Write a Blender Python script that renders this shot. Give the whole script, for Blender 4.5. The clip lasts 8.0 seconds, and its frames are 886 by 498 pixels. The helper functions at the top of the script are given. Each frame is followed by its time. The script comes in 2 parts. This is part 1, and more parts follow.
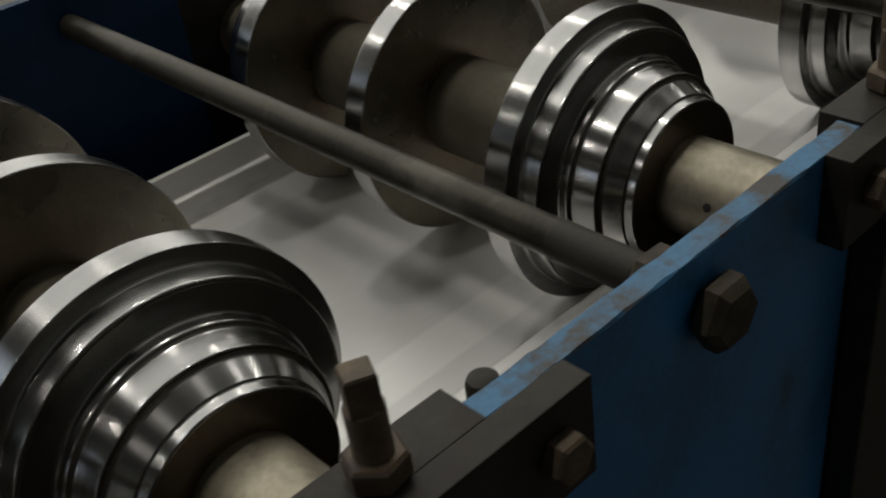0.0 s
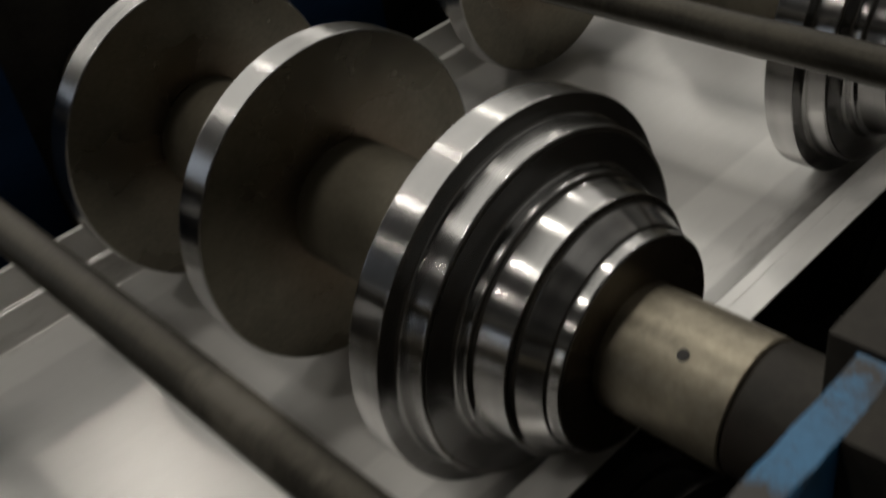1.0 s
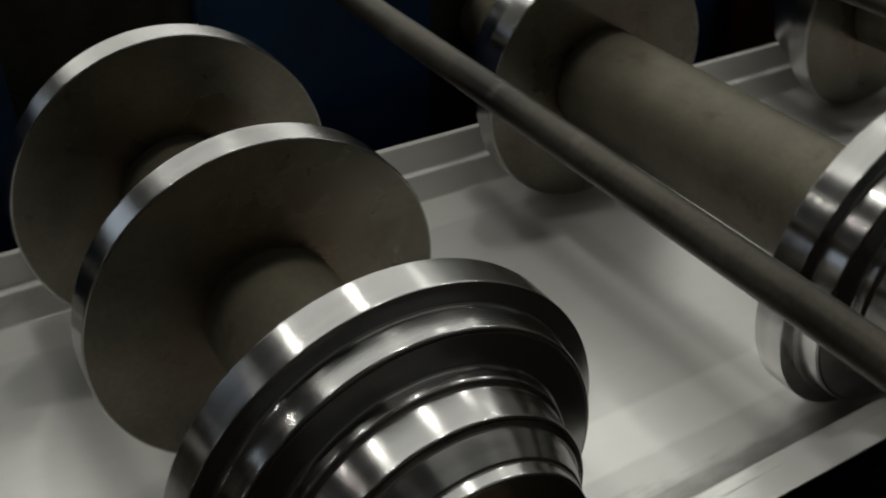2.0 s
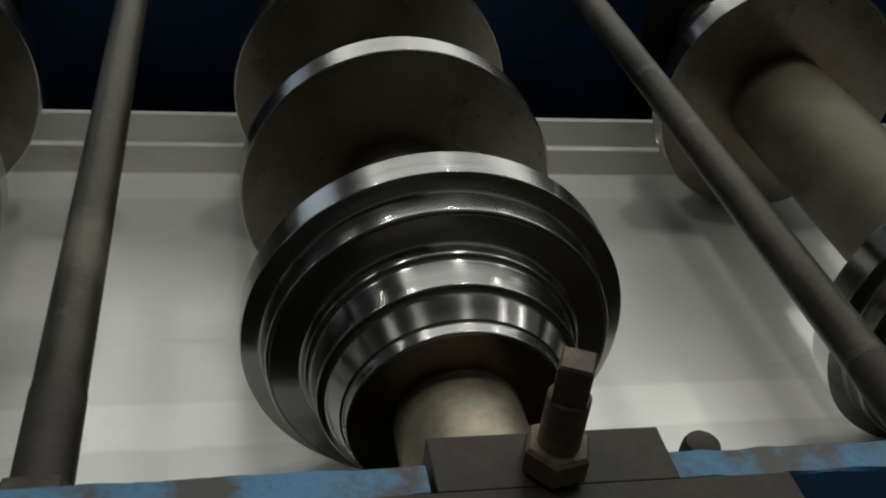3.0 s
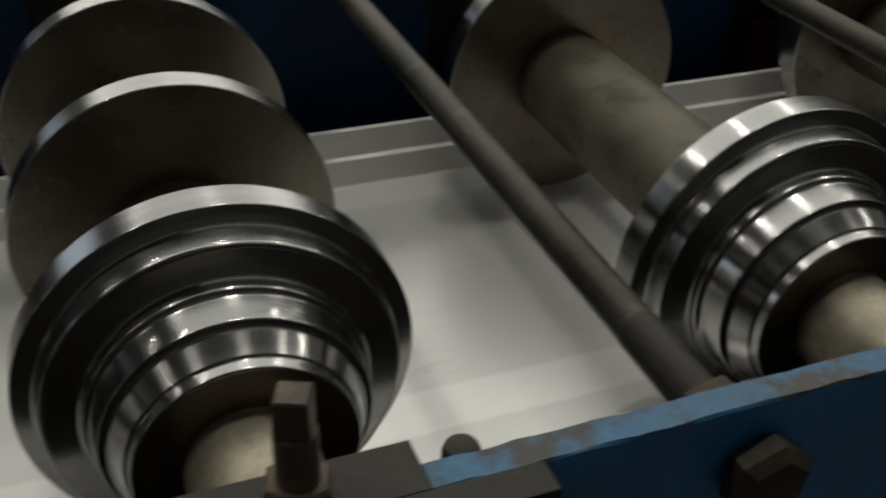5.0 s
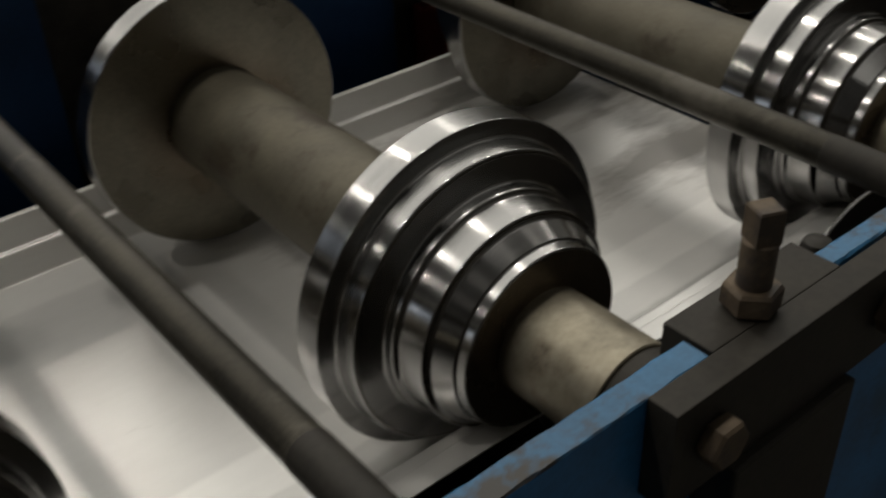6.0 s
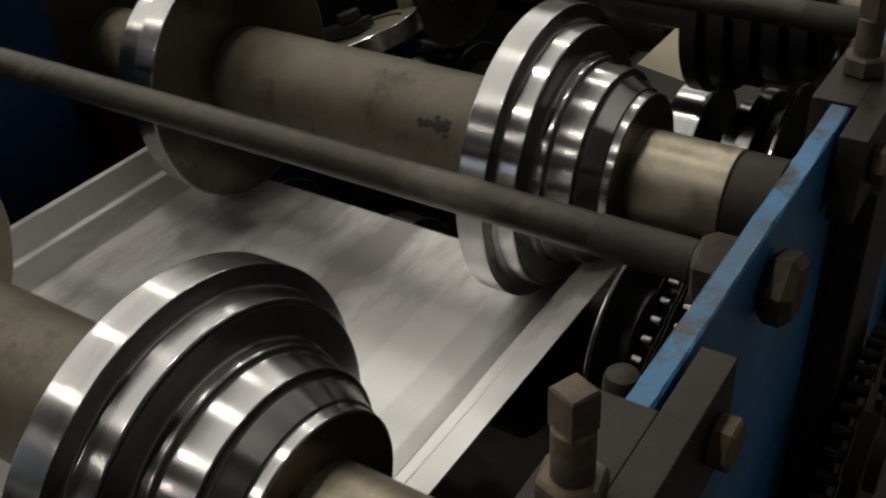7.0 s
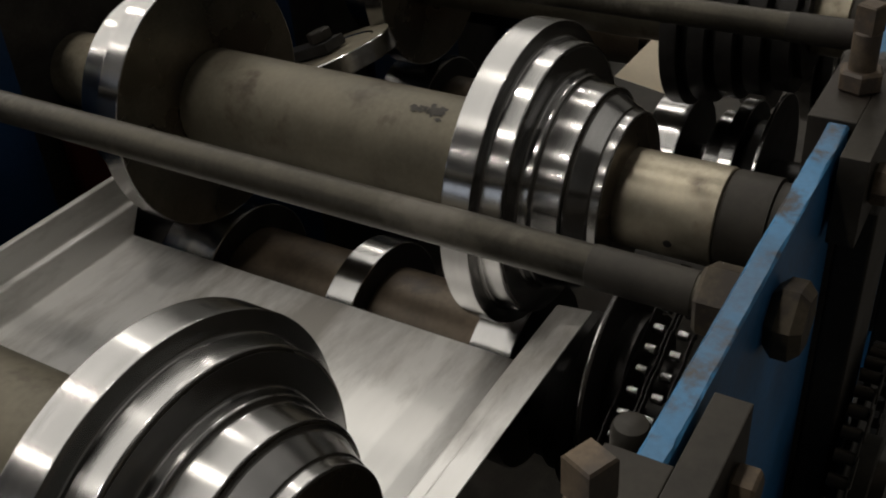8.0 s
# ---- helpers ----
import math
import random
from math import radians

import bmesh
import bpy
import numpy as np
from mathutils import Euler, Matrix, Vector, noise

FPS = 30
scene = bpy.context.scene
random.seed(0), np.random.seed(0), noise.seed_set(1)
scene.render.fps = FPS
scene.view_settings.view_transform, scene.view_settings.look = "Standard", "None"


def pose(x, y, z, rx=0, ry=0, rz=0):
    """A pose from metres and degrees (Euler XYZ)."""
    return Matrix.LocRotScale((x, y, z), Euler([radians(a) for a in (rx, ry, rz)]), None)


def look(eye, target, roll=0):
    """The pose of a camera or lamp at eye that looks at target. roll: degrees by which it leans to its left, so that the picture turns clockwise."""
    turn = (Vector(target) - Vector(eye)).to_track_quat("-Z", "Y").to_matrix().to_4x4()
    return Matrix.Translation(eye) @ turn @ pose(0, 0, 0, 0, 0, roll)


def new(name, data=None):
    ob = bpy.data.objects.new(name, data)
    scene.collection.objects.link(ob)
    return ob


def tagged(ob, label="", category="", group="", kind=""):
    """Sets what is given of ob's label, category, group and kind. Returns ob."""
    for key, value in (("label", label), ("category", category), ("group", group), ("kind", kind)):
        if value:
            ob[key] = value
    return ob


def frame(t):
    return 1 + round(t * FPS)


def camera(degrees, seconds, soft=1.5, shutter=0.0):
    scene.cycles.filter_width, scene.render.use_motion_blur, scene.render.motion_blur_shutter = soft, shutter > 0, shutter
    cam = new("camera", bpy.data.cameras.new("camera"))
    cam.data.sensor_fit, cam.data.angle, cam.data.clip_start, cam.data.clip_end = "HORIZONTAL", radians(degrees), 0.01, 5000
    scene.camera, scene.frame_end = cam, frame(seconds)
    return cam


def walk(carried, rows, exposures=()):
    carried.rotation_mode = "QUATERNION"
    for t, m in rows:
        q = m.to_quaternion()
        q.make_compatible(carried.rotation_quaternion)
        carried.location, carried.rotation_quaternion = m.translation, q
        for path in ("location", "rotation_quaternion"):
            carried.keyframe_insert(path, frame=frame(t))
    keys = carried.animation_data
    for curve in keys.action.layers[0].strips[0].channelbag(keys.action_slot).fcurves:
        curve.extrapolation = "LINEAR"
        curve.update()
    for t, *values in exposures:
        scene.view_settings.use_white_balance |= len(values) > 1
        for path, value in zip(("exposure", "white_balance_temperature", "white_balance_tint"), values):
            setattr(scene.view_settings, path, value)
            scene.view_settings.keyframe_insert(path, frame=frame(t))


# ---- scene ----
cam = camera(47.14, 8.0, soft=2.0, shutter=0.35)
AXIS = 1.0       # height of the upper roll shafts
PITCH = 0.3654   # distance from station to station
walk(cam, [
    (0.0, pose(-0.1369, -0.4227, 1.3702, 56.030, 7.185, -43.259)),
    (0.5, pose(-0.0402, -0.3818, 1.3605, 53.771, 7.925, -42.670)),
    (1.0, pose(0.0758, -0.2960, 1.3474, 52.854, 8.209, -44.511)),
    (1.2, pose(0.1183, -0.2703, 1.3491, 53.333, 7.392, -45.947)),
    (2.3, pose(0.2277, -0.3246, 1.3628, 55.617, -5.187, -23.437)),
    (2.5, pose(0.2459, -0.3633, 1.3574, 54.849, -6.290, -18.336)),
    (3.0, pose(0.2501, -0.4367, 1.3682, 55.544, -6.322, -10.134)),
    (3.5, pose(0.2310, -0.4580, 1.3742, 56.731, -5.736, -9.331)),
    (4.0, pose(0.2256, -0.4651, 1.3752, 56.318, -5.679, -9.119)),
    (5.3, pose(0.3482, -0.4324, 1.3708, 56.728, -0.327, -26.255)),
    (5.5, pose(0.3682, -0.4288, 1.3713, 56.691, 0.520, -29.450)),
    (6.0, pose(0.4116, -0.3853, 1.3742, 55.425, 1.973, -39.380)),
    (6.5, pose(0.4651, -0.3282, 1.3689, 55.684, 1.698, -49.783)),
    (7.0, pose(0.5066, -0.3025, 1.3725, 55.456, 3.139, -57.163)),
    (7.5, pose(0.5227, -0.2904, 1.3738, 55.783, 3.876, -59.303)),
    (8.0, pose(0.5286, -0.2796, 1.3691, 55.791, 3.573, -59.357)),
], [(0.0, -0.20, 6360, 7), (0.5, -0.28, 6430, 9), (1.0, -0.40, 6500, 10), (2.3, -0.26, 6250, 5), (4.2, -0.26, 6230, 4), (5.3, -0.20, 6440, 7), (6.5, -0.10, 6510, 10), (8.0, 0.03, 6540, 11)])

# ---- light: rows of lamps under the roof of a dim hall ----
world = bpy.data.worlds.new("hall_air")
scene.world = world
world.use_nodes = True
world.node_tree.nodes["Background"].inputs["Color"].default_value = (0.75, 0.85, 1.0, 1)
world.node_tree.nodes["Background"].inputs["Strength"].default_value = 0.004


def roof_lamp(x, y, z, watts, sx, sy, colour):
    data = bpy.data.lights.new("roof_lamp", "AREA")
    data.shape, data.size, data.size_y = "RECTANGLE", sx, sy
    data.energy, data.color = watts, colour
    ob = new("roof_lamp", data)
    ob.matrix_world = look((x, y, z), (x, y, 0))
    return ob


for row_y, row_watts, row_wide in ((1.3, 25, 0.28), (5.0, 17, 0.28)):
    for i in range(5):
        roof_lamp(-5.3 + 3.35 * i, row_y, 5.7, row_watts, row_wide, row_wide, (1.0, 0.94, 0.84))


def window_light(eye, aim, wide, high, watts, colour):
    """Daylight that comes in through an opening of the hall; the south one is an added fill."""
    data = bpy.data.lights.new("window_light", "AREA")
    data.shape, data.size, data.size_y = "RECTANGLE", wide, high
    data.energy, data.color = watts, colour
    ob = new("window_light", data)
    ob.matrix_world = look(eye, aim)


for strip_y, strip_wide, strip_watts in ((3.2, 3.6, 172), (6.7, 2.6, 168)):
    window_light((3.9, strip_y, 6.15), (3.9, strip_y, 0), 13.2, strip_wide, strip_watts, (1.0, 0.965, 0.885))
# unseen south skylight, added as soft fill for blue plates and ring hollows
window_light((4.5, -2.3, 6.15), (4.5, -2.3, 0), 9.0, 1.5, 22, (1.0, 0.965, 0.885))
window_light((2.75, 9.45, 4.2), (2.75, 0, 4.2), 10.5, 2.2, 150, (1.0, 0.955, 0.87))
window_light((-8.9, 4.2, 2.4), (0, 4.2, 2.4), 4.2, 3.0, 30, (0.80, 0.88, 1.0))
window_light((-5.4, 9.45, 2.9), (-5.4, 0, 2.9), 2.0, 3.4, 26, (0.80, 0.88, 1.0))


# ---- materials ----
def material(name, base, metal=0.0, rough=0.5, spread=0.25, scale=30.0, fine=400.0, bump=0.1, stain=None,
             stain_at=0.6, stain_scale=8.0, aniso=0.0, stretch=(1, 1, 1), rough_spread=0.12, spec=0.5, hub=None, end=0.0, lane_tones=()):
    m = bpy.data.materials.new(name)
    m.use_nodes = True
    nt = m.node_tree
    n, l = nt.nodes, nt.links
    b = n["Principled BSDF"]
    co = n.new("ShaderNodeTexCoord")
    info = n.new("ShaderNodeObjectInfo")
    shift = n.new("ShaderNodeVectorMath")
    shift.operation = "MULTIPLY_ADD"
    l.new(co.outputs["Object"], shift.inputs[0])
    shift.inputs[1].default_value = stretch
    mul = n.new("ShaderNodeMath")
    mul.operation = "MULTIPLY"
    mul.inputs[1].default_value = 7.0
    l.new(info.outputs["Random"], mul.inputs[0])
    l.new(mul.outputs[0], shift.inputs[2])
    big, small = n.new("ShaderNodeTexNoise"), n.new("ShaderNodeTexNoise")
    for t, s, d in ((big, scale, 5), (small, fine, 3)):
        t.inputs["Scale"].default_value, t.inputs["Detail"].default_value = s, d
        l.new(shift.outputs[0], t.inputs["Vector"])
    mix = n.new("ShaderNodeMath")
    mix.operation = "MULTIPLY_ADD"
    l.new(small.outputs["Fac"], mix.inputs[0])
    mix.inputs[1].default_value = 0.35
    l.new(big.outputs["Fac"], mix.inputs[2])
    ramp = n.new("ShaderNodeValToRGB")
    ramp.color_ramp.elements[0].position, ramp.color_ramp.elements[1].position = 0.45, 0.9
    ramp.color_ramp.elements[0].color = (*[c * (1 - spread) for c in base], 1)
    ramp.color_ramp.elements[1].color = (*[min(1, c * (1 + spread)) for c in base], 1)
    l.new(mix.outputs[0], ramp.inputs["Fac"])
    out = ramp.outputs["Color"]
    if stain:
        st = n.new("ShaderNodeTexNoise")
        st.inputs["Scale"].default_value, st.inputs["Detail"].default_value = stain_scale, 8
        st.inputs["Roughness"].default_value = 0.65
        l.new(shift.outputs[0], st.inputs["Vector"])
        sr = n.new("ShaderNodeValToRGB")
        sr.color_ramp.elements[0].position, sr.color_ramp.elements[1].position = stain_at - 0.06, stain_at + 0.06
        amount = st.outputs["Fac"]
        if end:
            # more smears towards the cut end of the strip
            ex = n.new("ShaderNodeSeparateXYZ")
            l.new(co.outputs["Object"], ex.inputs[0])
            near = n.new("ShaderNodeMapRange")
            near.inputs["From Min"].default_value, near.inputs["From Max"].default_value = -0.55, 0.0
            near.inputs["To Min"].default_value, near.inputs["To Max"].default_value = 0.0, end
            l.new(ex.outputs[0], near.inputs["Value"])
            more = n.new("ShaderNodeMath")
            l.new(amount, more.inputs[0])
            l.new(near.outputs[0], more.inputs[1])
            amount = more.outputs[0]
        l.new(amount, sr.inputs["Fac"])
        mc = n.new("ShaderNodeMix")
        mc.data_type = "RGBA"
        l.new(sr.outputs["Color"], mc.inputs[0])
        l.new(out, mc.inputs[6])
        mc.inputs[7].default_value = (*stain, 1)
        out = mc.outputs[2]
        mm = n.new("ShaderNodeMath")
        mm.operation = "MULTIPLY_ADD"
        l.new(sr.outputs["Color"], mm.inputs[0])
        mm.inputs[1].default_value, mm.inputs[2].default_value = -0.85 * metal, metal
        l.new(mm.outputs[0], b.inputs["Metallic"])
    else:
        b.inputs["Metallic"].default_value = metal
    if lane_tones:
        # lighter and darker lanes along the run of the strip: (place across, brightness) from edge to edge
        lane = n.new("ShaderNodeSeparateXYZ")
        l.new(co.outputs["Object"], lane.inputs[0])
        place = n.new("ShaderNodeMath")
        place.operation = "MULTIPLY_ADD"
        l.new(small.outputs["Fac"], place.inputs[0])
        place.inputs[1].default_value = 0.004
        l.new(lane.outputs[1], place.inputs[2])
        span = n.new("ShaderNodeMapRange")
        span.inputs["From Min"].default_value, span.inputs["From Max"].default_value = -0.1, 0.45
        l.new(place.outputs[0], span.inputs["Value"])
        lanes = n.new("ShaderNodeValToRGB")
        while len(lanes.color_ramp.elements) < len(lane_tones):
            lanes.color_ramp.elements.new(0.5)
        for el, (y, v) in zip(lanes.color_ramp.elements, lane_tones):
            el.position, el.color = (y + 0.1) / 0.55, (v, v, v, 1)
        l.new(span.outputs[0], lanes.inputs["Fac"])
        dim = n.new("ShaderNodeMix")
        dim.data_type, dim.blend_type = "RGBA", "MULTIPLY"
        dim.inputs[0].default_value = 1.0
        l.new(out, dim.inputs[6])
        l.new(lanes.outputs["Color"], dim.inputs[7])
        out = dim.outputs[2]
    if hub:
        sep = n.new("ShaderNodeSeparateXYZ")
        l.new(co.outputs["Object"], sep.inputs[0])
        flatten = n.new("ShaderNodeCombineXYZ")
        l.new(sep.outputs[0], flatten.inputs[0])
        l.new(sep.outputs[2], flatten.inputs[2])
        far = n.new("ShaderNodeVectorMath")
        far.operation = "LENGTH"
        l.new(flatten.outputs[0], far.inputs[0])
        wob = n.new("ShaderNodeMath")
        wob.operation = "MULTIPLY_ADD"
        l.new(big.outputs["Fac"], wob.inputs[0])
        wob.inputs[1].default_value = 0.05
        l.new(far.outputs["Value"], wob.inputs[2])
        hr = n.new("ShaderNodeMapRange")
        hr.inputs["From Min"].default_value, hr.inputs["From Max"].default_value = 0.065, 0.105
        hr.inputs["To Min"].default_value, hr.inputs["To Max"].default_value = 0.45, 0.0
        l.new(wob.outputs[0], hr.inputs["Value"])
        hm = n.new("ShaderNodeMix")
        hm.data_type = "RGBA"
        l.new(hr.outputs[0], hm.inputs[0])
        l.new(out, hm.inputs[6])
        hm.inputs[7].default_value = (*hub, 1)
        out = hm.outputs[2]
    l.new(out, b.inputs["Base Color"])
    rr = n.new("ShaderNodeMath")
    rr.operation = "MULTIPLY_ADD"
    l.new(big.outputs["Fac"], rr.inputs[0])
    rr.inputs[1].default_value, rr.inputs[2].default_value = rough_spread * 2, rough - rough_spread
    l.new(rr.outputs[0], b.inputs["Roughness"])
    b.inputs["Specular IOR Level"].default_value = spec
    if aniso:
        b.inputs["Anisotropic"].default_value = aniso
        b.inputs["Anisotropic Rotation"].default_value = 0.25
        tg = n.new("ShaderNodeTangent")
        tg.direction_type, tg.axis = "RADIAL", "Y"
        l.new(tg.outputs[0], b.inputs["Tangent"])
    if bump:
        bp = n.new("ShaderNodeBump")
        bp.inputs["Strength"].default_value, bp.inputs["Distance"].default_value = bump, 0.0006
        l.new(mix.outputs[0], bp.inputs["Height"])
        l.new(bp.outputs[0], b.inputs["Normal"])
    return m


RIM = material("turned_steel", (0.44, 0.435, 0.43), 1.0, 0.21, 0.10, 25, 420, 0.006, stretch=(0.3, 6, 0.3), rough_spread=0.06, aniso=0.7)
FACE = material("oiled_steel", (0.225, 0.208, 0.170), 0.9, 0.29, 0.28, 18, 300, 0.02, hub=(0.17, 0.105, 0.06))
SHAFT = material("shaft_steel", (0.33, 0.295, 0.225), 0.6, 0.40, 0.35, 34, 240, 0.2, stain=(0.13, 0.098, 0.066), stain_at=0.63, stain_scale=30)
SLEEVE = material("sleeve_steel", (0.132, 0.118, 0.088), 0.4, 0.50, 0.25, 25, 240, 0.15, stain=(0.06, 0.045, 0.03), stain_at=0.615, stain_scale=18, spec=0.3)
WORN = material("worn_dark_steel", (0.060, 0.048, 0.036), 0.5, 0.42, 0.3, 25, 240, 0.2)
BROWN = material("oily_brown_steel", (0.125, 0.096, 0.068), 0.4, 0.42, 0.35, 25, 240, 0.2, stain=(0.06, 0.042, 0.03), stain_at=0.6, stain_scale=20)
DARK = material("blackened_steel", (0.035, 0.033, 0.032), 0.3, 0.42, 0.4, 40, 300, 0.2, spec=0.3)
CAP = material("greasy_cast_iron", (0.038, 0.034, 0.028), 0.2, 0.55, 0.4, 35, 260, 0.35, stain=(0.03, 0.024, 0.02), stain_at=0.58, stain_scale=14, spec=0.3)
RUST = material("rusty_bolt_steel", (0.13, 0.096, 0.064), 0.3, 0.55, 0.45, 60, 420, 0.5, stain=(0.06, 0.045, 0.035), stain_at=0.55, stain_scale=40)
GREASY = material("greasy_brown_steel", (0.074, 0.060, 0.042), 0.2, 0.6, 0.5, 45, 420, 0.5, stain=(0.04, 0.032, 0.026), stain_at=0.52, stain_scale=50, spec=0.3)
ROD = material("dull_rod_steel", (0.050, 0.045, 0.035), 0.55, 0.42, 0.55, 16, 320, 0.25, stain=(0.115, 0.103, 0.082), stain_at=0.60, stain_scale=14, spec=0.25)
OLD = material("dark_turned_steel", (0.19, 0.188, 0.185), 1.0, 0.24, 0.2, 25, 500, 0.03, stretch=(1, 8, 1), rough_spread=0.05, aniso=0.7)
RED = material("dull_red_paint", (0.10, 0.012, 0.010), 0.0, 0.5, 0.3, 14, 300, 0.15)
BLUE = material("blue_machine_paint", (0.031, 0.172, 0.41), 0.0, 0.42, 0.35, 14, 300, 0.2, stain=(0.025, 0.09, 0.16), stain_at=0.64, stain_scale=9)
BLUE_WORN = material("chipped_blue_paint", (0.036, 0.155, 0.31), 0.0, 0.42, 0.4, 18, 300, 0.3, stain=(0.045, 0.042, 0.04), stain_at=0.545, stain_scale=30)
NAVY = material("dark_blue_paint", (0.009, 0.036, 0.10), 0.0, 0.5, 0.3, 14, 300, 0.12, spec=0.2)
ZINC = material("galvanised_sheet", (0.92, 0.91, 0.89), 0.32, 0.30, 0.04, 9, 160, 0.02, stain=(0.42, 0.40, 0.37), stain_at=0.67, stain_scale=7, end=0.205, stretch=(0.3, 1, 1), rough_spread=0.06, lane_tones=((-0.020, 1.0), (-0.018, 0.55), (0.003, 0.62), (0.006, 0.86), (0.031, 0.86), (0.034, 1.0), (0.072, 1.0), (0.076, 0.88), (0.325, 0.90), (0.330, 1.0)))
CONCRETE = material("concrete", (0.135, 0.128, 0.117), 0.0, 0.8, 0.3, 2, 60, 0.3)
WALLS = material("hall_cladding", (0.21, 0.21, 0.202), 0.0, 0.7, 0.15, 1, 20, 0.1)
ROOF = material("roof_sheeting", (0.11, 0.11, 0.107), 0.0, 0.7, 0.15, 1, 20, 0.1)
CARD = material("card", (0.80, 0.70, 0.54), 0.0, 0.8, 0.06, 20, 300, 0.05)


# ---- mesh helpers ----
def part(name, bm, mats, parent=None, label="", at=None):
    me = bpy.data.meshes.new(name)
    bmesh.ops.recalc_face_normals(bm, faces=bm.faces)
    bm.to_mesh(me)
    bm.free()
    for m in (mats if isinstance(mats, (list, tuple)) else [mats]):
        me.materials.append(m)
    ob = new(name, me)
    if parent:
        ob.parent = parent
    if at is not None:
        ob.matrix_basis = at
    if label:
        tagged(ob, label)
    return ob


def empty(name, m, label, category, group="", kind=""):
    ob = new(name)
    ob.empty_display_size = 0.05
    ob.matrix_basis = m
    return tagged(ob, label, category, group, kind)


def lathe(profile, segs=96, sharp=22.0, stack=False):
    """A body turned about the y axis from (y, radius) pairs; material 0 on rims, 1 on faces."""
    bm = bmesh.new()
    rings = []
    for y, r in profile:
        if r < 1e-6:
            rings.append([bm.verts.new((0, y, 0))])
        else:
            rings.append([bm.verts.new((r * math.cos(2 * math.pi * k / segs), y, r * math.sin(2 * math.pi * k / segs))) for k in range(segs)])
    for i in range(len(rings) - 1):
        a, b = rings[i], rings[i + 1]
        (y0, r0), (y1, r1) = profile[i], profile[i + 1]
        steep = abs(r1 - r0) / math.hypot(r1 - r0, y1 - y0)
        slot = (2 if abs(r1 - r0) > 0.0185 else 0) if stack else int(steep > 0.79 and abs(r1 - r0) > 0.003)
        for k in range(segs):
            q = (k + 1) % segs
            vs = [a[k], a[q], b[q], b[k]] if len(a) > 1 and len(b) > 1 else ([a[0], b[q], b[k]] if len(a) == 1 else [a[k], a[q], b[0]])
            f = bm.faces.new(vs)
            f.smooth, f.material_index = True, slot
    ang = [math.atan2(profile[i + 1][1] - profile[i][1], profile[i + 1][0] - profile[i][0]) for i in range(len(profile) - 1)]
    for i in range(1, len(profile) - 1):
        d = abs((ang[i] - ang[i - 1] + math.pi) % (2 * math.pi) - math.pi)
        if len(rings[i]) > 1 and math.degrees(d) > sharp:
            for k in range(segs):
                e = bm.edges.get((rings[i][k], rings[i][(k + 1) % segs]))
                if e:
                    e.smooth = False
    return bm


def box(x0, x1, y0, y1, z0, z1, bevel=0.0, segs=2):
    bm = bmesh.new()
    bmesh.ops.create_cube(bm, size=1, matrix=Matrix.Translation(((x0 + x1) / 2, (y0 + y1) / 2, (z0 + z1) / 2)) @ Matrix.Diagonal((x1 - x0, y1 - y0, z1 - z0, 1)))
    if bevel:
        bmesh.ops.bevel(bm, geom=list(bm.edges), offset=bevel, segments=segs, affect="EDGES", profile=0.6)
        for f in bm.faces:
            f.smooth = False
    return bm


def joined(*bms):
    out = bmesh.new()
    for b in bms:
        me = bpy.data.meshes.new("t")
        b.to_mesh(me)
        b.free()
        out.from_mesh(me)
        bpy.data.meshes.remove(me)
    return out


def turned(bm, m):
    bmesh.ops.transform(bm, matrix=m, verts=bm.verts)
    return bm


def hexagon(r, h, corners=6, chamfer=0.12):
    """A nut or bolt head standing on z = 0."""
    bm = bmesh.new()
    lev = [(r * (1 - chamfer), 0), (r, chamfer * r), (r, h - chamfer * r), (r * (1 - chamfer), h)]
    rings = [[bm.verts.new((q * math.cos(2 * math.pi * k / corners), q * math.sin(2 * math.pi * k / corners), z)) for k in range(corners)] for q, z in lev]
    for a, b in zip(rings, rings[1:]):
        for k in range(corners):
            bm.faces.new((a[k], a[(k + 1) % corners], b[(k + 1) % corners], b[k]))
    bm.faces.new(rings[0])
    bm.faces.new(rings[-1])
    return bm


def rod_bm(r, z0, z1, segs=32):
    """An upright round bar with small chamfers."""
    return turned(lathe([(z0, 0), (z0, r * 0.9), (z0 + r * 0.1, r), (z1 - r * 0.1, r), (z1, r * 0.9), (z1, 0)], segs), Matrix.Rotation(radians(90), 4, "X"))


def disc_profile(y0, y1, r, hole):
    """A plain forming disc between y0 (camera side) and y1."""
    k = min(0.0008, (y1 - y0) / 4)
    soft = [(y0, r - k), (y0 + 0.12 * k, r - 0.55 * k), (y0 + 0.55 * k, r - 0.12 * k), (y0 + k, r)]
    back = [(y0 + y1 - y, q) for y, q in reversed(soft)]
    return [(y0, hole), (y0, r - 1.6 * k), *soft, (y0 + 1.6 * k, r), (y1 - 1.6 * k, r), *back, (y1, r - 1.6 * k), (y1, hole)]


# ---- setting ----
def wall_with_openings(name, along, at, lo, hi, gaps, label):
    """A hall wall 0.2 m thick of slabs round its openings (from, to, bottom, top); along is the axis that it runs on."""
    slabs, start = [], lo
    for a, b, bottom, top in gaps:
        slabs += [(start, a, -0.15, 6.2), (a, b, -0.15, bottom), (a, b, top, 6.2)]
        start = b
    slabs.append((start, hi, -0.15, 6.2))
    bms = [box(a, b, at, at + 0.2, c, d) if along == "x" else box(at, at + 0.2, a, b, c, d) for a, b, c, d in slabs]
    return tagged(part(name, joined(*bms), WALLS), label, "wall", kind="structure")


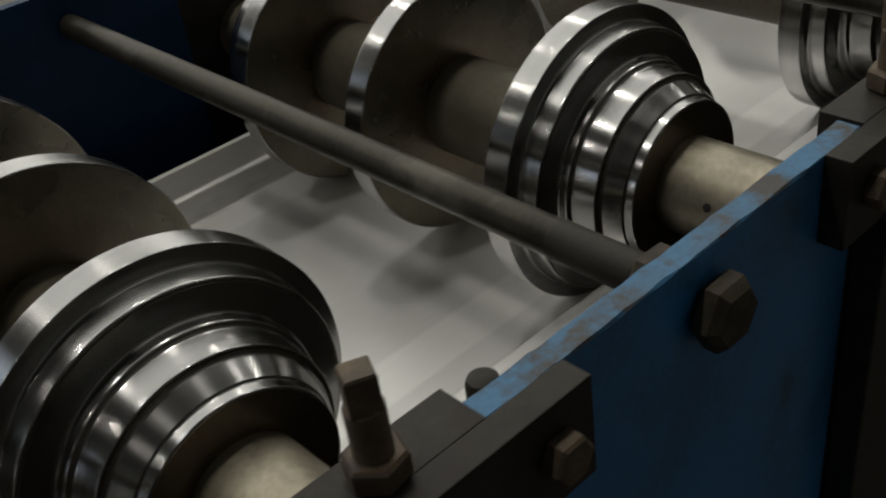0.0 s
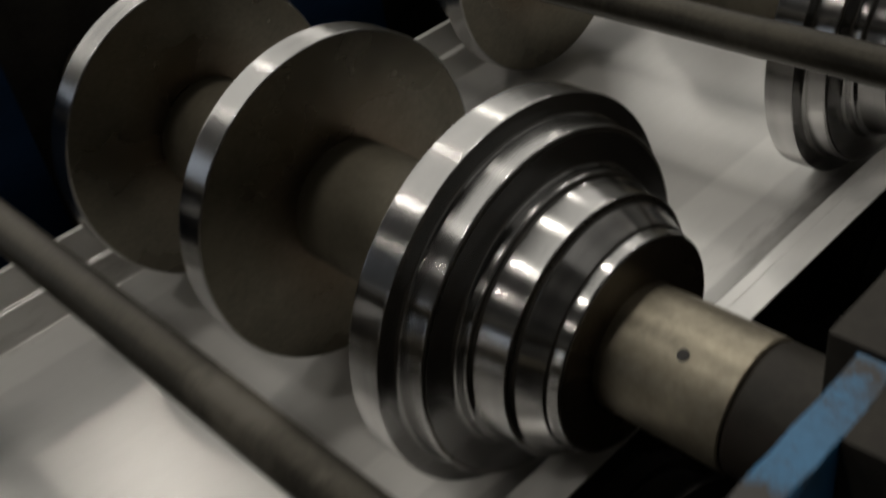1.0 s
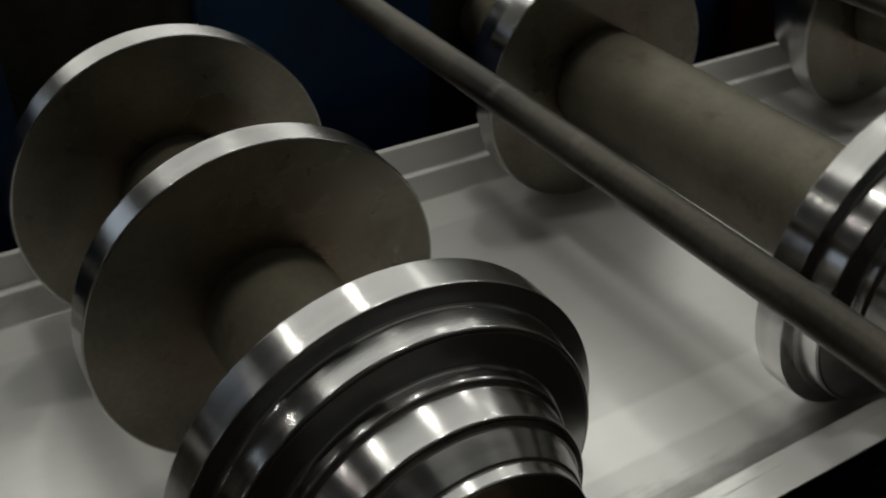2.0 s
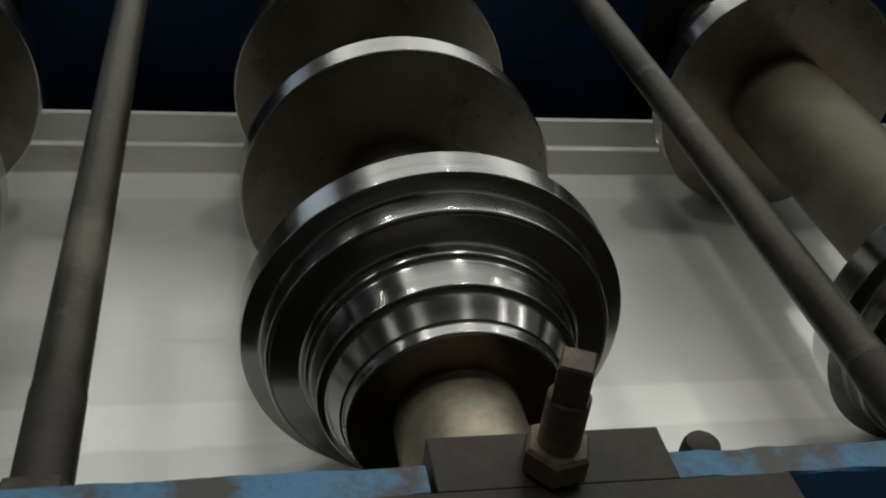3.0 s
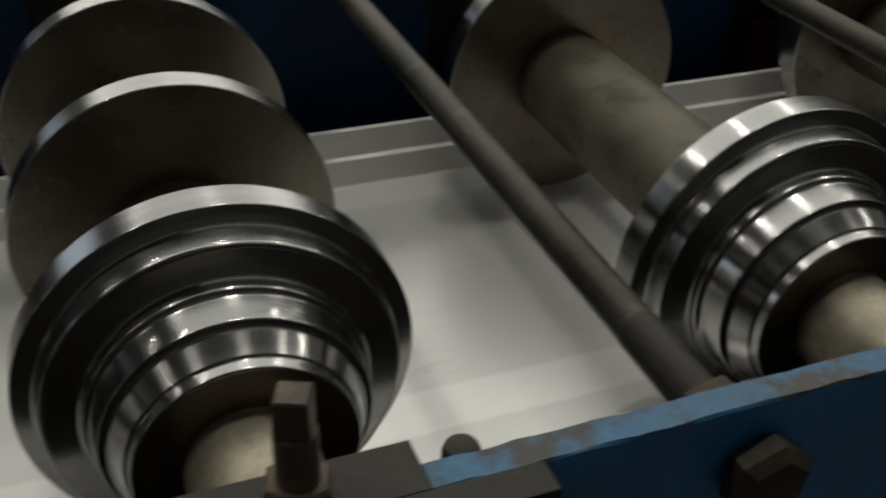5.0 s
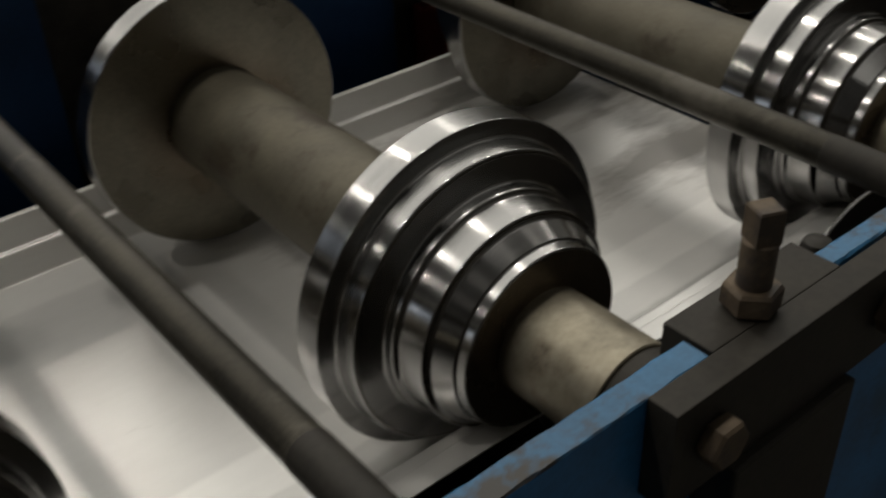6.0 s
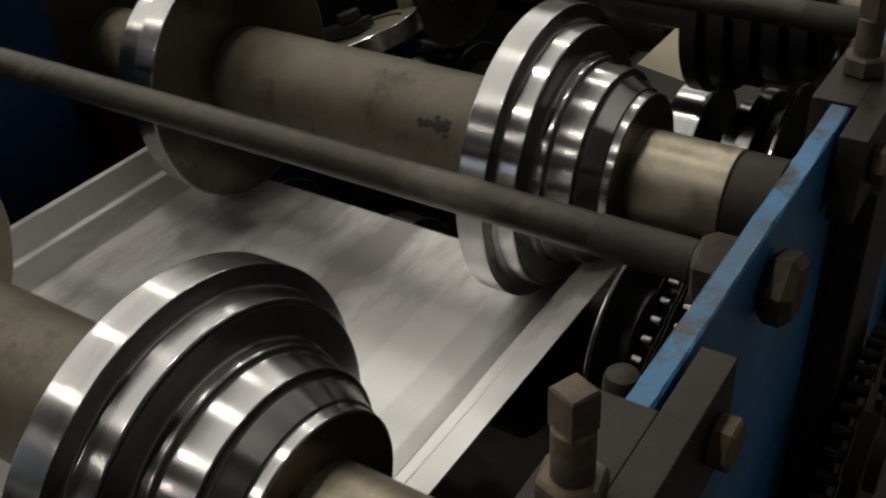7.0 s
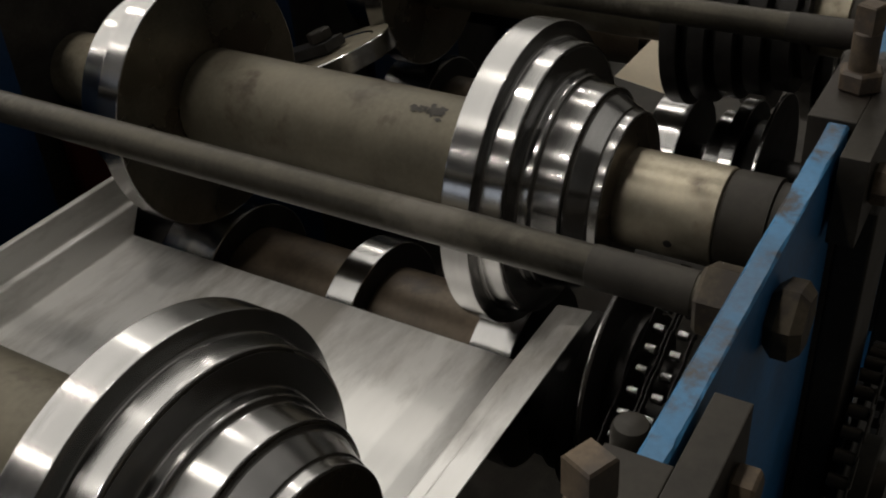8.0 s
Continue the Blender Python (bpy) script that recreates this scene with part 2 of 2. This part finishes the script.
def setting():
    tagged(part("floor", box(-9, 11, -5, 9.5, -0.15, 0.0), CONCRETE), "grey oily concrete hall floor", "floor", kind="structure")
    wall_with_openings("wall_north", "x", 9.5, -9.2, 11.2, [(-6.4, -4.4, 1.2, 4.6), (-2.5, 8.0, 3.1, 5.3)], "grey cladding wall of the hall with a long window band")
    tagged(part("wall_south", box(-9.2, 11.2, -5.2, -5, -0.15, 6.2), WALLS), "grey cladding wall of the hall", "wall", kind="structure")
    wall_with_openings("wall_west", "y", -9.2, -5.2, 9.7, [(2.1, 6.3, 0.9, 3.9)], "grey cladding wall of the hall with a wide opening")
    tagged(part("wall_east", box(11, 11.2, -5.2, 9.7, -0.15, 6.2), WALLS), "grey cladding wall of the hall", "wall", kind="structure")
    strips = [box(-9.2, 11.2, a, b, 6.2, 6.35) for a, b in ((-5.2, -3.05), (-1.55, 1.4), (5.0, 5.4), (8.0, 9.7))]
    # roof left open under the added south fill light
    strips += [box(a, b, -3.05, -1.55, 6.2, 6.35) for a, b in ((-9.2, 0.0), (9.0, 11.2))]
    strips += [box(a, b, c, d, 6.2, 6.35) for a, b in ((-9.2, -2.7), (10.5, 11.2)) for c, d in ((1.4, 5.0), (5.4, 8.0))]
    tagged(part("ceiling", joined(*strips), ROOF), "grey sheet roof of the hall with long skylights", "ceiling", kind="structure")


setting()


# ---- upper rolls ----
def edge(a, corner, b, r=0.0009, n=5):
    """A turned edge with a small radius between the points a and b of a profile, with its run-in and run-out."""
    a, c, b = Vector(a), Vector(corner), Vector(b)
    u, v = (a - c).normalized() * r, (b - c).normalized() * r
    pts = [c + u * 1.35]
    for i in range(n + 1):
        s = i / n
        pts.append(c + u * (1 - s) ** 2 + v * s ** 2)
    pts.append(c + v * 1.35)
    return [(p.x, p.y) for p in pts]


def stepped(parent):
    """The stack of stepped forming rings at the near end."""
    def scoop(y0, r0, y1, r1, lean=14.0, bend=0.6, n=10):
        """A face that drops from (y0, r0), turns in a hollow fillet and runs out on a cone that leans to (y1, r1)."""
        q = radians(lean)
        r = bend * (y0 - y1)
        run = (y0 - y1 - r * (1 - math.sin(q))) / math.cos(q)
        top = r1 + run * math.sin(q) + r * math.cos(q)
        pts = [(y0, r0), (y0, top + 0.0004)] if r0 - top > 0.0010 else []
        for i in range(n + 1):
            p = math.pi / 2 + (q - math.pi / 2) * i / n
            pts.append((y0 - r * (1 - math.sin(p)), top - r * math.cos(p)))
        pts.append((y1 + 0.0004 * math.cos(q), r1 + 0.0004 * math.sin(q)))
        return pts + [(y1, r1)]

    rings = [
        ("forming_ring", [(0.0209, 0.034), (0.0209, 0.1088), *edge((0.0209, 0.1080), (0.0209, 0.11), (0.0189, 0.11)),
                          *edge((0.0020, 0.11), (0.0, 0.11), (0.0, 0.1080)), *scoop(-0.0002, 0.1074, -0.0140, 0.0972, 4, 0.20),
                          *edge((-0.0145, 0.0974), (-0.0163, 0.0968), (-0.0164, 0.0948)), (-0.0166, 0.034)]),
        ("forming_ring", [(-0.0167, 0.034), (-0.0167, 0.0946), *scoop(-0.0168, 0.0945, -0.0236, 0.0767, 4, 0.40),
                          *edge((-0.0238, 0.0766), (-0.0250, 0.0763), (-0.0252, 0.0748)), (-0.0256, 0.0738), (-0.0262, 0.0731), (-0.0272, 0.0727),
                          *edge((-0.0425, 0.0716), (-0.0446, 0.0714), (-0.0448, 0.0695)), (-0.0449, 0.034)]),
        ("forming_ring", [(-0.0450, 0.034), (-0.0450, 0.0692), *scoop(-0.0452, 0.0692, -0.0585, 0.0607, 25, 0.22), *scoop(-0.0587, 0.0605, -0.0640, 0.0584, 6, 0.30),
                          *edge((-0.0642, 0.0584), (-0.0661, 0.0582), (-0.0662, 0.0555), 0.0012), (-0.0663, 0.034)]),
    ]
    for name, pr in rings:
        part(name, lathe(pr, 128, stack=True), [RIM, FACE, FACE], parent)


def grooved(parent):
    """A drum of equal discs with narrow black gaps, on the later stations. Its black colour stands in for dark
    reflections on polished rims.
    """
    for i in range(5):
        y1 = 0.014 - 0.0235 * i
        part("disc", lathe(disc_profile(y1 - 0.016, y1, 0.100 - 0.007 * i, 0.03), 96), [DARK, DARK], parent)
        part("spacer", lathe([(y1 - 0.0232, 0.034), (y1 - 0.0232, 0.086 - 0.007 * i), (y1 - 0.0163, 0.086 - 0.007 * i), (y1 - 0.0163, 0.034)], 64), [DARK, DARK], parent)


def upper_roll(k, middle):
    x = k * PITCH
    e = empty("forming_roll", pose(x, 0, AXIS), "polished stepped steel forming roll turning on its shaft above the sheet", "roll", "upper forming rolls")
    part("shaft", lathe([(-0.1335, 0), (-0.1335, 0.0332), (-0.1327, 0.034), (0.52, 0.034), (0.52, 0)], 64), [SHAFT, SHAFT], e, "worn shaft with dull brown oil film")
    part("collar", lathe([(-0.19, 0.0), (-0.19, 0.031), (-0.165, 0.031), (-0.164, 0.0335), (-0.136, 0.0335), (-0.1337, 0.032), (-0.1337, 0)], 64), [CAP, CAP], e, "dark worn shaft end")
    hole = turned(lathe([(0.0, 0), (0.0, 0.0026), (0.0008, 0.0030), (0.0012, 0.0030), (0.0012, 0)], 16), pose(0, 0, 0.0335, 90, 0, 0))
    part("oil_hole", turned(hole, pose(0, (-0.1055, -0.1055, -0.118)[k % 3], 0, 0, (-71.5, -71.5, -95.0)[k % 3], 0)), DARK, e, "dark oil hole in the shaft")
    if middle:
        part("spacer", lathe([(0.0211, 0.034), (0.0211, 0.041), (0.1545, 0.041), (0.1545, 0.034)], 64), [SLEEVE, FACE], e)
        part("disc", lathe(disc_profile(0.1547, 0.1757, 0.1077, 0.03), 128), [RIM, FACE], e, "plain polished disc with dull oily face")
        part("spacer", lathe([(0.1759, 0.034), (0.1759, 0.041), (0.3085, 0.041), (0.3085, 0.034)], 64), [SLEEVE, FACE], e)
    else:
        part("spacer", lathe([(0.0211, 0.034), (0.0211, 0.044), (0.3085, 0.044), (0.3085, 0.034)], 64), [SLEEVE, FACE], e)
    part("disc", lathe(disc_profile(0.3095, 0.331, 0.11, 0.03), 128), [RIM, FACE], e, "plain polished disc with dull oily face")
    part("disc", lathe(disc_profile(0.3455, 0.378, 0.084, 0.03), 96), [RIM, FACE], e)
    part("disc", lathe([(0.3312, 0.03), (0.3312, 0.104), (0.3325, 0.105), (0.344, 0.094), (0.345, 0.092), (0.345, 0.03)], 96), [RIM, FACE], e)
    if k < 4:
        stepped(e)
    else:
        grooved(e)
        tagged(e, "grooved steel forming roll turning on its shaft, its dark reflections put in as black")
    return e


ROLLS = [upper_roll(-1, True), upper_roll(0, True), upper_roll(1, True), upper_roll(2, False), upper_roll(3, False), upper_roll(4, False), upper_roll(5, False)]


def grease_mark(roll):
    """Smeared dark grease blots on a sleeve, each with a ragged outline."""
    rnd = random.Random(5)
    bm = bmesh.new()
    for c in range(26):
        y, g0 = 0.081 + rnd.gauss(0, 0.0065), radians(77.5) + rnd.gauss(0, 0.075)
        wide, high = rnd.uniform(0.0010, 0.0055), rnd.uniform(0.0008, 0.0034)
        rim = []
        for j in range(18):
            q = 2 * math.pi * j / 18
            r = rnd.uniform(0.6, 1.15)
            g = g0 + high * r * math.sin(q) / 0.044
            rad = 0.04425 + 0.00002 * c
            rim.append(bm.verts.new((rad * math.cos(g), y + wide * r * math.cos(q), rad * math.sin(g))))
        bm.faces.new(rim)
    part("grease_mark", bm, CAP, roll, "dark grease blots smeared on the sleeve")


grease_mark(ROLLS[4])


def lower_roll(k):
    x = k * PITCH
    e = empty("lower_roll", pose(x, 0, AXIS - 0.1925), "dark lower forming roll with bright rings under the sheet", "roll", "lower forming rolls")
    part("shaft", lathe([(-0.19, 0), (-0.19, 0.034), (0.52, 0.034), (0.52, 0)], 64), [DARK, DARK], e)
    part("spacer", lathe([(0.0405, 0.03), (0.0405, 0.056), (0.150, 0.056), (0.150, 0.03)], 64), [BROWN, DARK], e)
    part("spacer", lathe([(0.1785, 0.03), (0.1785, 0.056), (0.3015, 0.056), (0.3015, 0.03)], 64), [BROWN, DARK], e)
    for y0, y1, r in ((0.004, 0.040, 0.0785 if k < 4 else 0.084), (0.1505, 0.178, 0.0785), (0.302, 0.334, 0.0785), (0.335, 0.367, 0.074)):
        part("ring", lathe(disc_profile(y0, y1, r, 0.03), 96), [RIM, DARK], e, "bright turned ring")
    for y0, y1, r in (((-0.028, -0.0145, 0.060), (-0.044, -0.0285, 0.066), (-0.056, -0.0445, 0.076), (-0.084, -0.077, 0.078)) if k < 4 else ((-0.040, -0.022, 0.074), (-0.055, -0.0405, 0.090), (-0.081, -0.077, 0.102))):
        part("ring", lathe(disc_profile(y0, y1, r, 0.03), 96), [DARK if k < 4 else RIM, DARK], e, "black lower ring" if k < 4 else "bright turned ring")
    part("flange", lathe(disc_profile(-0.0765, -0.0565, 0.070, 0.03), 96), [DARK, DARK], e, "black spacer disc")
    return e


LOWER = [lower_roll(k) for k in range(-1, 6)]


# ---- sheet ----
def sheet():
    prof = [(0.3887, -0.0606), (0.3833, -0.0602), (0.3788, -0.0855), (0.3726, -0.0860), (0.3674, -0.111), (-0.0215, -0.111), (-0.0262, -0.0866), (-0.0325, -0.0855), (-0.0378, -0.0640), (-0.0470, -0.0628), (-0.0477, -0.0631), (-0.0484, -0.0626), (-0.0645, -0.0610)]
    # rounded bends
    pts = [Vector(prof[0])]
    for i in range(1, len(prof) - 1):
        p, a, b = Vector(prof[i]), Vector(prof[i - 1]), Vector(prof[i + 1])
        u, v = ((q - p).normalized() * min(0.0022, 0.42 * (q - p).length) for q in (a, b))
        for s in (0, 0.17, 0.33, 0.5, 0.67, 0.83, 1):
            pts.append(p + u * (1 - s) ** 2 + v * s ** 2)
    pts.append(Vector(prof[-1]))
    def cut(p):
        """The sheared end: a shallow bow across the sheet, the flanges a little longer."""
        across = (p.x + 0.0215) / 0.389
        return 0.014 if across < -0.004 or across > 1.004 else 0.006 * (1 - 4 * (across - 0.5) ** 2) - 0.003

    xs = [i * 0.1 for i in range(-33, 1)]
    bm = bmesh.new()
    thick = 0.0012
    nor = []
    for i in range(len(pts)):
        d = (pts[min(i + 1, len(pts) - 1)] - pts[max(i - 1, 0)]).normalized()
        nor.append(Vector((d.y, -d.x)))
    grid = [[[bm.verts.new((x + (cut(p) if i == len(xs) - 1 else 0.0), p.x + s * n.x * thick, p.y + s * n.y * thick)) for p, n in zip(pts, nor)] for i, x in enumerate(xs)] for s in (0, -1)]
    for g in grid:
        for i in range(len(xs) - 1):
            for j in range(len(pts) - 1):
                bm.faces.new((g[i][j], g[i + 1][j], g[i + 1][j + 1], g[i][j + 1]))
    m = len(pts) - 1
    for i in range(len(xs) - 1):
        for j in (0, m):
            bm.faces.new((grid[0][i][j], grid[0][i + 1][j], grid[1][i + 1][j], grid[1][i][j]))
    for i in (0, len(xs) - 1):
        for j in range(m):
            bm.faces.new((grid[0][i][j], grid[0][i][j + 1], grid[1][i][j + 1], grid[1][i][j]))
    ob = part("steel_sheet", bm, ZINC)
    return tagged(ob, "bright galvanised steel sheet with folded edges passing between rolls", "sheet")


SHEET = sheet()


# ---- near frame ----
def plate_face(k):
    """The outer face of a near side plate; the later plates are thinner."""
    return -0.2085 if k < 2 else -0.2055


def plate_near(k):
    outer = plate_face(k)
    x0, x1 = k * PITCH + 0.042, (k + 1) * PITCH - 0.049
    e = empty("side_plate", pose(0, 0, AXIS), "blue painted steel side plate with worn top edge", "side plate", "near side plates")
    bm = bmesh.new()
    n = 60
    rows = []
    for i in range(n + 1):
        x = x0 + (x1 - x0) * i / n
        w = [0.0011 * noise.noise((x * 70, 3.7 * k + 9 * j, 0.5)) + 0.0005 * noise.noise((x * 260, j, 2.0)) for j in range(3)]
        rows.append([bm.verts.new(p) for p in ((x, outer, -0.42), (x, outer, 0.1052 + w[0]), (x, outer + 0.0009 + w[1], 0.1063 + 0.3 * w[2]), (x, -0.1954 + w[2], 0.1063 + 0.3 * w[1]), (x, -0.1945, 0.1054 + w[1]), (x, -0.1945, -0.42))])
    for a, b in zip(rows, rows[1:]):
        for j in range(6):
            f = bm.faces.new((a[j], a[(j + 1) % 6], b[(j + 1) % 6], b[j]))
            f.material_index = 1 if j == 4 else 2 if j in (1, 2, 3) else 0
    bm.faces.new(rows[0])
    bm.faces.new(rows[-1])
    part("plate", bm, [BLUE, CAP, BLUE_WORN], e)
    return e


for k in range(-2, 6):
    plate_near(k)


def bearing_cap(k):
    x = k * PITCH
    e = empty("bearing_cap", pose(x, 0, AXIS), "greasy dark cast bearing block with a square-headed adjusting screw", "bearing block", "bearing blocks")
    part("block", box(-0.047, 0.0415, -0.2086, -0.183, -0.30, 0.1075, 0.0006), CAP, e)
    part("housing", box(-0.047, 0.0415, -0.2285, -0.2087, -0.36, 0.0545, 0.002), CAP, e, "greasy black housing under the cover")
    part("cover", box(-0.086, 0.084, -0.2235, -0.2087, 0.055, 0.1074, 0.0006), CAP, e)
    screw = part("adjusting_screw", joined(rod_bm(0.0076, 0.10, 0.142), turned(hexagon(0.0083, 0.017, 4, 0.12), Matrix.Translation((0, 0, 0.1405)) @ Matrix.Rotation(radians(22), 4, "Z"))), RUST, e, "brown square-headed screw", pose(-0.012 if k == 2 else -0.004, -0.200, 0))
    part("nut", hexagon(0.0128, 0.012), RUST, screw, "", pose(0, 0, 0.108, 0, 0, 12))
    part("stud", turned(lathe([(0.0, 0.0078), (0.095, 0.0078), (0.0970, 0.0076), (0.0995, 0.0066), (0.1006, 0.0036), (0.1010, 0.0)], 24), Matrix.Rotation(radians(90), 4, "X")), CAP, e, "", pose(0.062, -0.1850, 0))
    for dx in (-0.062, 0.062):
        part("bolt_head", turned(hexagon(0.0115, 0.010), pose(dx, -0.2236, 0.083, 90, 0, 0)), RUST, e, "rusty hexagon bolt head")
    return e


for k in range(-1, 7):
    bearing_cap(k)


def tie_rod(k):
    x = k * PITCH + 0.1825
    e = empty("tie_rod", pose(x, 0, AXIS + (0.0615 if k == 3 else 0.0735)), "dull grey-brown steel tie rod across the machine", "tie rod", "tie rods")
    part("bar", turned(rod_bm(0.011, -0.46, 0.1943, 32), Matrix.Rotation(radians(90), 4, "X")), ROD, e)
    part("inner_nut", turned(hexagon(0.0190, 0.021, 6, 0.12), pose(0, -0.1730, 0, 90, 0, 0) @ pose(0, 0, 0, 0, 0, 17 * k)), GREASY, e, "greasy brown nut inside the plate")
    part("grease_band", turned(rod_bm(0.0114, 0.116, 0.1715, 32), Matrix.Rotation(radians(90), 4, "X")), CAP, e, "dark greasy band on the rod")
    part("nut", turned(hexagon(0.0196, 0.017, 6, 0.24), pose(0, plate_face(k) - 0.0001, 0, 90, 0, 0) @ pose(0, 0, 0, 0, 0, 22 * k)), GREASY, e, "greasy brown hexagon nut on the side plate")
    return e


for k in range(-1, 6):
    tie_rod(k)


# ---- far frame ----
def plate_far(k):
    x0, x1 = k * PITCH + 0.075, (k + 1) * PITCH - 0.075
    e = empty("far_side_plate", pose(0, 0, AXIS), "dark blue painted steel side plate behind the rolls", "side plate", "far side plates")
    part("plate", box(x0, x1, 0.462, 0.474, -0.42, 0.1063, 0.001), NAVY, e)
    block = empty("far_bearing_block", pose((k + 1) * PITCH, 0, AXIS), "black greasy bearing block at the far side", "bearing block", "far bearing blocks")
    part("block", box(-0.09, 0.09, 0.475, 0.53, -0.42, 0.10, 0.003), DARK, block)
    if k == 2:
        part("cover", box(-0.045, 0.035, 0.455, 0.4748, -0.125, -0.035, 0.006), RED, block, "dull dark red cover")
    return e


for k in range(-2, 6):
    plate_far(k)


def guide_roller():
    """A flat side roller on an upright pin, carried by an arm from the far side plate."""
    e = empty("guide_roller", pose(1.295, 0.336, AXIS - 0.060, -22, 0, 0), "flat bright-rimmed guide roller with a brown oily top", "guide roller")
    part("roller", turned(lathe([(0, 0), (0, 0.069), (0.001, 0.070), (0.019, 0.070), (0.020, 0.069), (0.020, 0.052), (0.0185, 0.050), (0.0185, 0)], 96), Matrix.Rotation(radians(90), 4, "X")), [RIM, SHAFT], e)
    part("pin", turned(hexagon(0.013, 0.012), pose(0, 0, 0.0315)), CAP, e, "greasy hexagon bolt head")
    part("arm", box(-0.016, 0.016, -0.016, 0.1255, 0.0205, 0.0313, 0.001), DARK, e, "black flat arm")


guide_roller()


def base():
    e = empty("machine_base", pose(0, 0, 0), "heavy dark blue machine base under the rolls", "machine base")
    part("beam", box(-2.5, 3.5, -0.24, -0.16, 0.42, 0.579, 0.004), DARK, e)
    part("beam", box(-2.5, 3.5, 0.44, 0.52, 0.42, 0.579, 0.004), DARK, e)
    part("table", box(-2.5, 3.5, -0.1595, 0.4395, 0.50, 0.53, 0.002), CAP, e)
    for x in (-2.2, 0.5, 3.2):
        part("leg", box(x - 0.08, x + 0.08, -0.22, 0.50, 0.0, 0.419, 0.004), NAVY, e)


base()


def drive_chain():
    """A small black chain wheel beside the roll, with a duplex chain running down from it."""
    e = empty("chain_wheel", pose(1.010, 0, AXIS - 0.075), "black chain wheel with a greasy double chain", "chain wheel")
    part("wheel", lathe([(-0.1005, 0), (-0.1005, 0.0712), (-0.0999, 0.0722), (-0.0988, 0.0728), (-0.0977, 0.0722), (-0.0971, 0.0712), (-0.0971, 0)], 96), [RIM, DARK], e, "black disc with a thin bright edge")
    part("hub", lathe([(-0.112, 0), (-0.112, 0.040), (-0.1001, 0.040), (-0.1001, 0)], 48), [DARK, DARK], e)
    part("axle", lathe([(-0.1940, 0), (-0.1940, 0.014), (-0.1122, 0.014), (-0.1122, 0)], 32), [DARK, DARK], e)
    pin = turned(rod_bm(0.0034, 0.0015, 0.0085, 12), Matrix.Rotation(radians(90), 4, "X"))
    first = part("chain_roller", pin, OLD, e, "", pose(0.0504, -0.1145, 0.0520))
    for i in range(11):
        for j, y in enumerate((-0.1145, -0.1305)):
            if i or j:
                o = new("chain_roller", first.data)
                o.parent = e
                o.matrix_basis = pose(0.0504 - 0.0143 * i, y, 0.0520 - 0.0060 * i)
    link = turned(joined(box(-0.0076, 0.0076, -0.0005, 0.0005, -0.0036, 0.0036, 0.0004, 1)), pose(0, 0, 0, 0, -22.8, 0))
    first = part("link_plate", link, DARK, e, "", pose(0.0432, -0.1128, 0.0490))
    for i in range(10):
        for j, y in enumerate((-0.1128, -0.1262, -0.1288, -0.1422)):
            if i or j:
                o = new("link_plate", first.data)
                o.parent = e
                o.matrix_basis = pose(0.0432 - 0.0143 * i, y + 0.0006 * (i % 2), 0.0490 - 0.0060 * i)


drive_chain()


def outer_sprocket():
    """A greasy sprocket on the end of a lower shaft outside the side plate, with a roller chain lying round it."""
    e = empty("sprocket", pose(3 * PITCH, 0, AXIS - 0.1925), "black greasy sprocket with a roller chain outside the side plate", "sprocket")
    part("wheel", lathe([(-0.2420, 0), (-0.2420, 0.088), (-0.2410, 0.090), (-0.2370, 0.090), (-0.2360, 0.088), (-0.2360, 0)], 72), [DARK, DARK], e)
    part("hub", lathe([(-0.2560, 0), (-0.2560, 0.034), (-0.2550, 0.036), (-0.2421, 0.036), (-0.2421, 0)], 48), [CAP, CAP], e)
    part("shaft_end", lathe([(-0.2650, 0), (-0.2650, 0.020), (-0.2286, 0.020), (-0.2286, 0)], 32), [WORN, WORN], e)
    roller = link = None
    for i in range(38):
        q = 360.0 / 38 * i
        at_roller = pose(0, 0, 0, 0, q, 0) @ pose(0, -0.2330, 0.0965)
        at_link = pose(0, 0, 0, 0, q + 360.0 / 76, 0) @ pose(0, -0.2460 - 0.0012 * (i % 2), 0.0962)
        if i == 0:
            roller = part("chain_roller", turned(rod_bm(0.0046, 0.0, 0.0125, 12), Matrix.Rotation(radians(90), 4, "X")), WORN, e, "", at_roller)
            link = part("link_plate", box(-0.0105, 0.0105, -0.0006, 0.0006, -0.0058, 0.0058, 0.0005, 1), CAP, e, "", at_link)
            continue
        for first, m in ((roller, at_roller), (link, at_link)):
            o = new(first.name.split(".")[0], first.data)
            o.parent = e
            o.matrix_basis = m


outer_sprocket()


def card():
    """A three-cornered piece of card that leans on a lower roll."""
    bm = bmesh.new()
    tri = [(0, 0.116, -0.1215), (0, 0.0365, -0.1345), (0.118, 0.0795, -0.0775)]
    front, back = ([bm.verts.new((x + lean, y, z + AXIS)) for lean, y, z in tri] for x in (1.5135, 1.5165))
    bm.faces.new(front)
    bm.faces.new(back)
    for i in range(3):
        j = (i + 1) % 3
        bm.faces.new((front[i], front[j], back[j], back[i]))
    tagged(part("cardboard_piece", bm, CARD), "plain beige three-cornered cardboard piece leaning on a lower roll", "cardboard")


card()


def motions():
    for e in ROLLS:
        m = e.matrix_basis.translation.copy()
        walk(e, [(t, pose(m.x, m.y, m.z, 0, 41.0 * t, 0)) for t in range(9)])
    for e in LOWER:
        m = e.matrix_basis.translation.copy()
        walk(e, [(t, pose(m.x, m.y, m.z, 0, -57.5 * t, 0)) for t in range(9)])
    walk(SHEET, [(t, pose(1.025 + 0.08 * (8 - t), 0, AXIS)) for t in range(9)])


motions()
